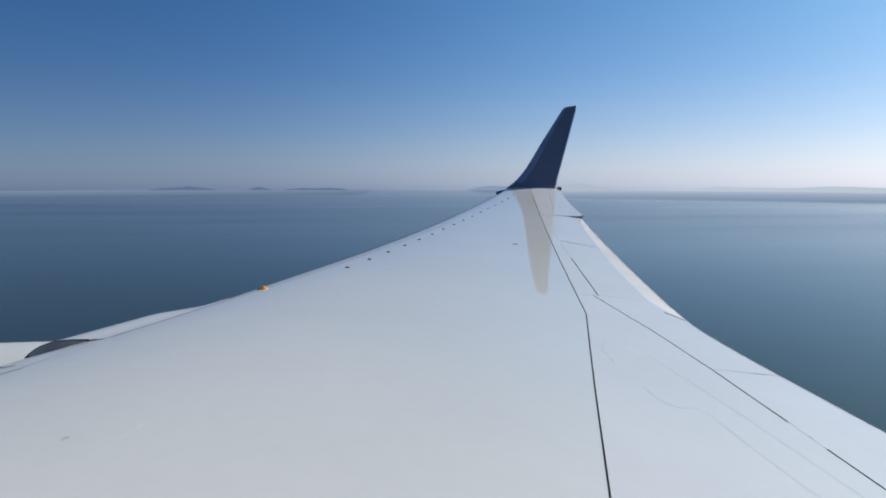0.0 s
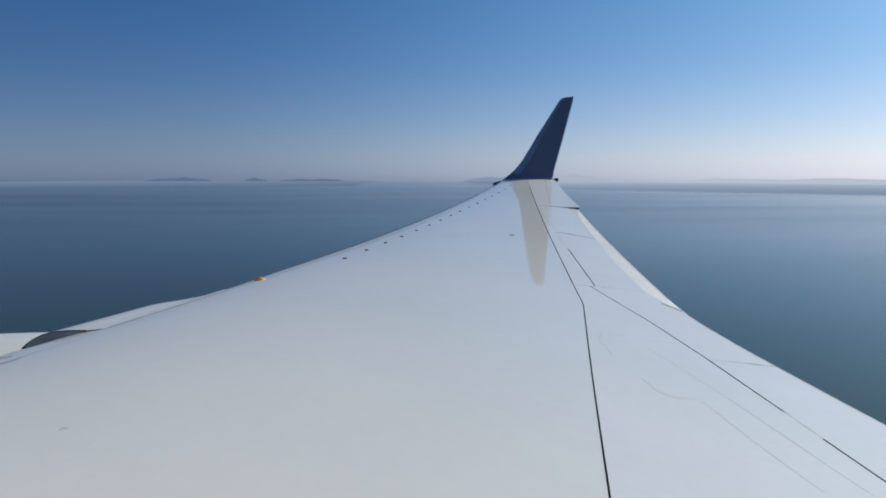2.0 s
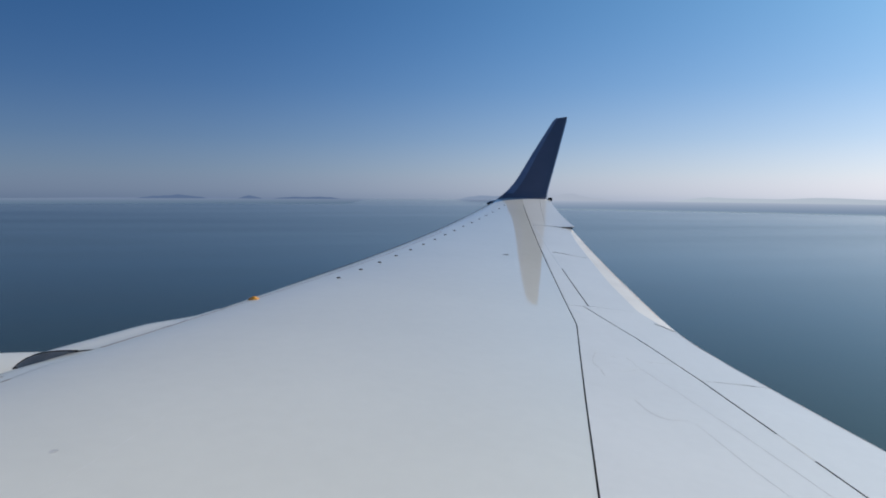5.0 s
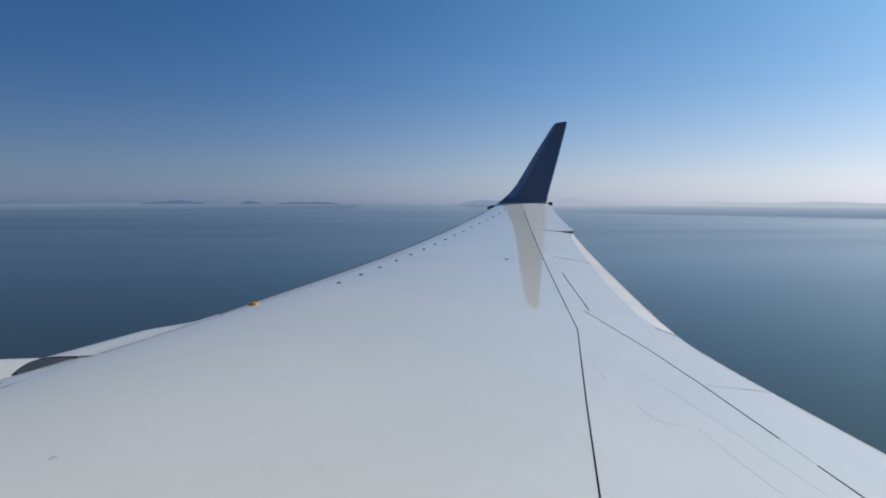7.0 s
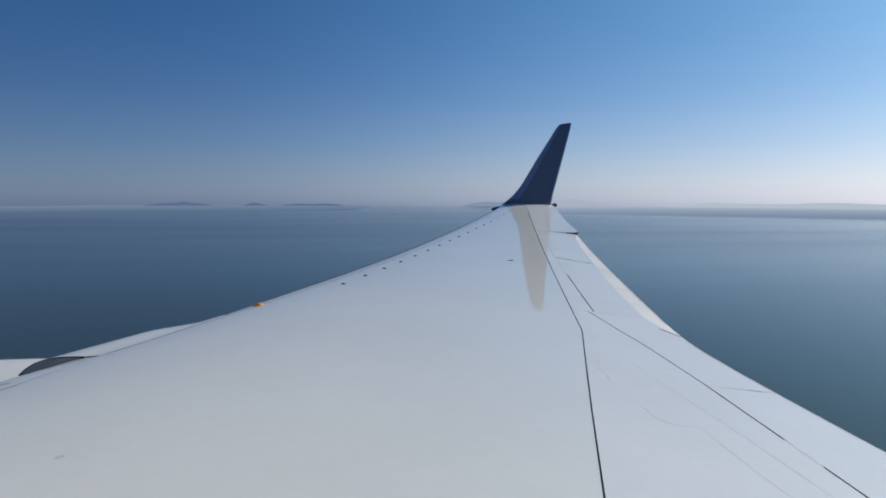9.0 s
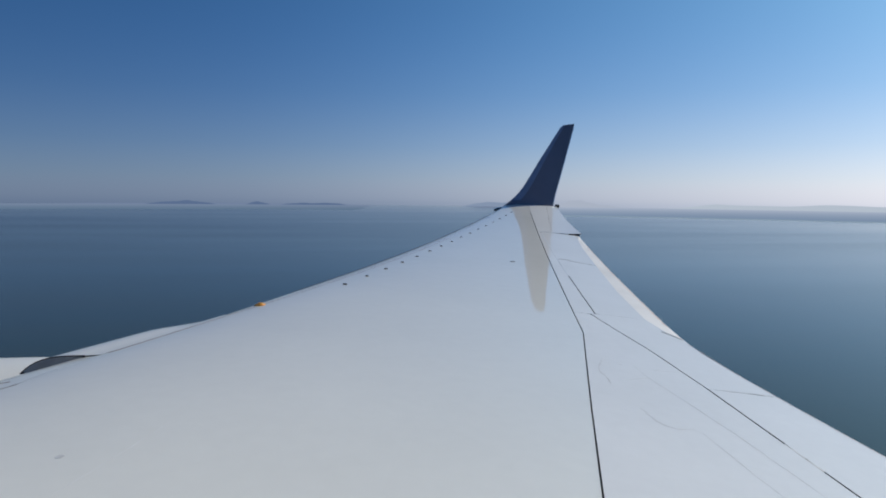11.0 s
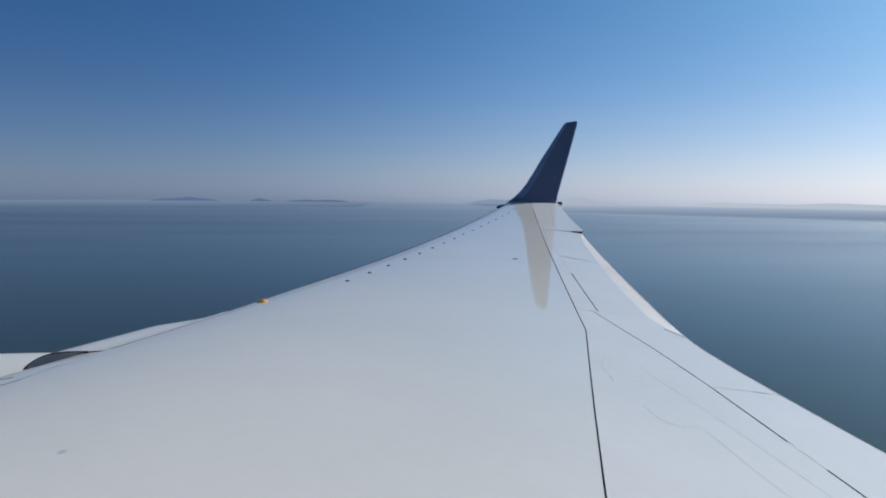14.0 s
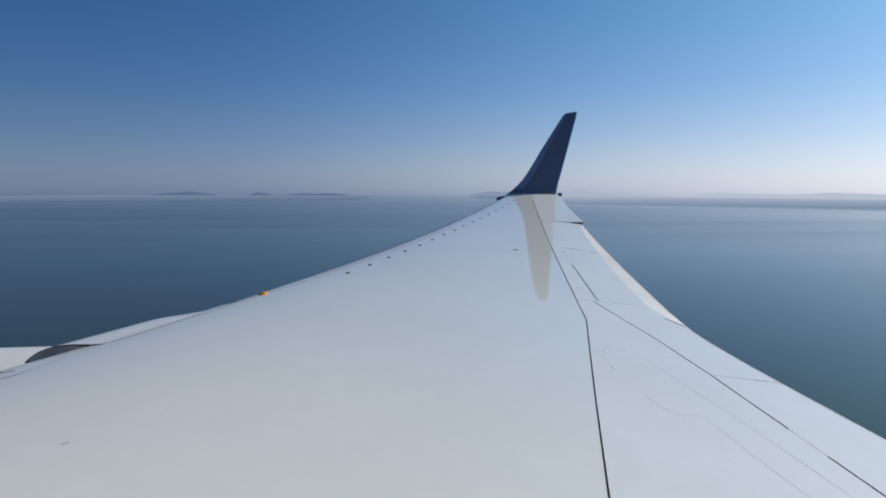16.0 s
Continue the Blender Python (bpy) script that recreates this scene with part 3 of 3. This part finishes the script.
def vortex_fins():
    for i in range(16):
        y = 7.611 + (15.973 - 7.611) * (i / 15) * (1.01 - 0.01 * i / 15)
        x = line((7.611, 0.323), (9.93, 1.55), (12.171, 2.737), (13.63, 3.547), (15.973, 4.859))(y)
        s = 1.0 - 0.012 * i
        bm = bmesh.new()
        box(bm, pose(0, 0, 0.001), 0.05, 0.03, 0.003, 0.001)
        box(bm, pose(0, 0, 0.007, 0, 0, -14), 0.044, 0.004, 0.012, 0.001)
        ob = part("vortex_generator", bm, FIN, wing, "small dark metal fin" if i == 0 else "")
        ob.location = (x, y, skin(x, y))
        ob.scale = (s, s, s)


vortex_fins()


def fittings():
    x, y = -0.545, 6.60
    bm = bmesh.new()
    bmesh.ops.create_cone(bm, cap_ends=True, segments=20, radius1=0.06, radius2=0.042, depth=0.014, matrix=pose(0, 0, 0.006))
    bmesh.ops.create_uvsphere(bm, u_segments=14, v_segments=8, radius=0.03, matrix=pose(0, 0, 0.012) @ Matrix.Diagonal((1, 1, 0.5, 1)))
    ob = part("rope_fitting", bm, ORANGE, wing, "orange escape rope fitting near the leading edge", smooth=True)
    ob.location = (x, y, skin(x, y))
    x, y = 2.97, 9.69
    bm = bmesh.new()
    box(bm, pose(0, 0, 0.001, 0, 0, -8), 0.085, 0.05, 0.006, 0.002)
    ob = part("drain_plate", bm, FIN, wing, "small dark drain plate")
    ob.location = (x, y, skin(x, y))
    x, y = -1.103, 3.0
    bm = bmesh.new()
    bmesh.ops.create_cone(bm, cap_ends=True, segments=14, radius1=0.019, radius2=0.0185, depth=0.001, matrix=pose(0, 0, 0.0008))
    ob = part("filler_cap", bm, MARK, wing, "small grey flush cap")
    ob.location = (x, y, skin(x, y))
    beads = (
        ([(2.567, 4.776), (2.588, 4.215), (2.594, 3.523), (2.575, 3.08), (2.55, 2.5), (2.52, 1.6)], 0.005),
        ([(2.127, 3.94), (2.12, 3.725), (2.15, 3.65), (2.2, 3.61), (2.324, 3.629)], 0.008),
        ([(2.352, 3.568), (2.33, 3.3), (2.306, 3.029), (2.29, 2.5)], 0.004),
        ([(2.367, 5.078), (2.24, 4.864), (2.186, 4.723), (2.188, 4.615), (2.142, 4.438)], 0.009),
        ([(2.449, 4.992), (2.494, 4.959)], 0.007),
        ([(2.589, 4.955), (2.601, 4.899), (2.587, 4.795)], 0.007),
        ([(2.729, 4.889), (2.996, 4.904)], 0.007),
        ([(2.334, 4.557), (2.585, 4.671)], 0.007),
    )
    for k, (pts, wide) in enumerate(beads):
        ribbon("sealant_line", pts, wide * 1.4, MARK if k > 2 or k == 1 else SEALANT, wing, "faint grey sealant line" if k == 0 else "", 0.0007, 0.0025)
    ribbon("paint_smudge", [(2.78, 6.62), (2.83, 6.45)], 0.07, FILL, wing, "faint grey smudge beside the hinge", 0.001, 0.0, 3)
    ribbon("hinge_filler", [(hinge_line(y) - 0.0015, y) for y in (8.9, 9.6, 10.3, 11.0, 11.7, 12.4, 13.05)], 0.034, FILL, wing, "pale filler over the aileron hinge gap", 0.0015, 0.001)
    ribbon("hinge_filler", [(4.64, 13.166), (4.75, 13.142), (4.90, 13.107), (5.04, 13.075)], 0.035, FILL, wing, "", 0.006, 0.001)
    ribbon("aileron_joint", [(3.99, 10.285), (4.12, 10.20)], 0.016, SEAM, wing, "thin dark joint across the aileron", 0.002, 0.001)
    ribbon("aileron_joint", [(4.12, 10.20), (4.39, 10.022)], 0.026, RIB, wing, "", 0.003, 0.001)
    ribbon("gap_filler", [(flap_line(y) + 0.001, y) for y in (3.50, 3.40, 3.30, 3.20, 3.12)], 0.02, SEALANT, wing, "pale filler in the flap gap", 0.0, 0.001)
    ribbon("edge_wear", [(trail(y) - 0.006, y) for y in (5.9, 5.0, 4.0, 3.0, 2.0, 1.0, 0.2)], 0.009, TAN, wing, "thin worn tan trailing edge", 0.001, 0.001)
    ribbon("edge_wear", [(trail(y) - 0.018, y) for y in (6.14, 6.5, 7.0, 7.5, 8.0, 8.5, 9.0, 10.0, 11.0, 12.0)], 0.022, ROSE, wing, "rosy worn edge along the strip", 0.001, 0.0, surface=lambda x, y: skin(x, y) - 0.011)
    ribbon("flap_end_seal", [(3.60, 6.30), (3.66, 6.18), (3.70, 6.06)], 0.02, DARK, wing, "short dark seal at the flap end", 0.003)
    ribbon("panel_patch", [(spar_line(y) - 0.002, y) for y in (15.9, 16.2, 16.5, 16.8, 17.02)], 0.045, WHITE, wing, "white filler over the spar joint at the tip", 0.003)
    ribbon("slat_seam", [(seam_line(y) + 0.014, y) for y in (4.93, 5.2, 5.5, 5.8, 6.1, 6.3)], 0.022, SEAM, wing, "thin worn seam behind the slat", 0.003, 0.001)
    ribbon("slat_seam", [(seam_line(y) + 0.02 + 0.012 * (y - 6.3), y) for y in (6.3, 7.0, 8.0, 9.0, 10.0, 11.0, 12.0)], 0.020, SEAM, wing, "", 0.002, 0.001)
    ribbon("flap_joint", [(3.125, 4.508), (3.35, 4.492)], 0.007, RIB, wing, "thin grey joint between the flaps", 0.001, 0.001)
    ribbon("flap_joint", [(3.35, 4.492), (3.47, 4.485)], 0.011, DARK, wing, "", 0.0015, 0.001)
    ribbon("flap_joint", [(3.47, 4.485), (3.60, 4.479)], 0.006, RIB, wing, "", 0.001, 0.001)
    ribbon("tip_joint", [(tip_line(y) + 0.002, y) for y in (14.50, 14.0, 13.6, 13.2)], 0.016, RIB, wing, "short grey joint on the tip panel", 0.002, 0.001)
    ribbon("slat_joint", [(-1.93, 4.30), (-1.87, 4.235), (-1.812, 4.26)], 0.016, SEAM, wing, "worn brown joint on the fixed leading edge", 0.003, 0.003, surface=glove)
    ribbon("slat_joint", [(-1.87, 4.0), (-1.80, 4.07), (-1.726, 4.15)], 0.010, SEAM, wing, "", 0.002, 0.002, surface=glove)
    verts = []
    for k in range(9):
        u = 0.56 + 0.38 * k / 8
        x, y = tip_line(13.163) + (trail(13.0) + 0.045 - tip_line(13.163)) * u, 13.16 - 0.163 * u
        z, thick = skin(x, y) + 0.001 + 0.046 * u * u, 0.04 + 0.045 * math.sin(math.pi * k / 8)
        verts += [(x, y, z), (x, y + 0.01, z), (x, y + 0.01, z - thick), (x, y, z - thick)]
    faces = [(k * 4 + q, k * 4 + (q + 1) % 4, k * 4 + 4 + (q + 1) % 4, k * 4 + 4 + q) for k in range(8) for q in range(4)]
    mesh_object("aileron_end_seal", verts, faces, DARK, wing, "dark seal at the aileron end")
    ribbon("skin_scratch", [(-0.738, 3.416), (-0.80, 3.22), (-0.925, 2.86), (-1.02, 2.6)], 0.0025, SEALANT, wing, "faint scratch in the paint", 0.0005, 0.002)


fittings()


def nacelle():
    """The rear of the engine's cowl, seen past the leading edge."""
    sections, n = [], 40
    for x, r in ((-6.6, 0.98), (-6.66, 1.04), (-6.6, 1.10), (-6.3, 1.18), (-5.6, 1.22), (-4.6, 1.21), (-3.6, 1.18), (-2.8, 1.165), (-2.2, 1.155), (-1.6, 1.14), (-1.1, 1.04), (-0.9, 0.99), (-0.92, 0.9)):
        sections.append([(x, 5.15 + r * math.sin(2 * math.pi * k / n), -2.475 + r * math.cos(2 * math.pi * k / n)) for k in range(n)])
    verts, faces = loft(sections)
    ob = mesh_object("engine_nacelle", verts, faces, COWL, wing, "white engine nacelle below the leading edge", smooth=True)
    bm = bmesh.new()
    box(bm, pose(-0.4, 5.15, -1.75, 0, 8, 0), 2.2, 0.34, 0.5, 0.1)
    part("pylon", bm, GREY, ob, "grey engine pylon")


nacelle()


def fuselage():
    """The plain cabin wall with the one window that the eye looks through."""
    yc, zc, r_out, r_in, x0, x1 = -1.736, -0.30, 1.88, 1.80, -9.0, 8.0
    mid = math.asin(0.30 / r_out)
    half = 0.2 / r_out
    angles = [mid - half, mid - half / 3, mid + half / 3, mid + half]
    angles += [mid + half + (2 * math.pi - 2 * half) * k / 60 for k in range(1, 60)]
    xs = [x0 + (-0.17 - x0) * k / 12 for k in range(13)] + [0.23 + (x1 - 0.23) * k / 12 for k in range(13)]
    n, m = len(angles), len(xs)
    verts = [(x, yc + r * math.cos(a), zc + r * math.sin(a)) for r in (r_out, r_in) for x in xs for a in angles]
    faces = []
    for i in range(m - 1):
        for k in range(n):
            if i == 12 and k < 3:
                continue
            p = (i * n + k, i * n + (k + 1) % n, (i + 1) * n + (k + 1) % n, (i + 1) * n + k)
            faces += [p[::-1], tuple(q + m * n for q in p)]
    hole = [12 * n + k for k in range(4)] + [13 * n + k for k in range(3, -1, -1)]
    faces += [(hole[k], hole[(k + 1) % 8], hole[(k + 1) % 8] + m * n, hole[k] + m * n) for k in range(8)]
    for i in (0, m - 1):
        faces += [tuple(i * n + k for k in range(n)), tuple(m * n + i * n + k for k in range(n))]
    ob = mesh_object("wall_fuselage", verts, faces, WHITE_AFT)
    ob.matrix_world = ATTITUDE
    tagged(ob, "plain white airplane cabin wall with one window opening", "cabin wall", kind="structure")


fuselage()
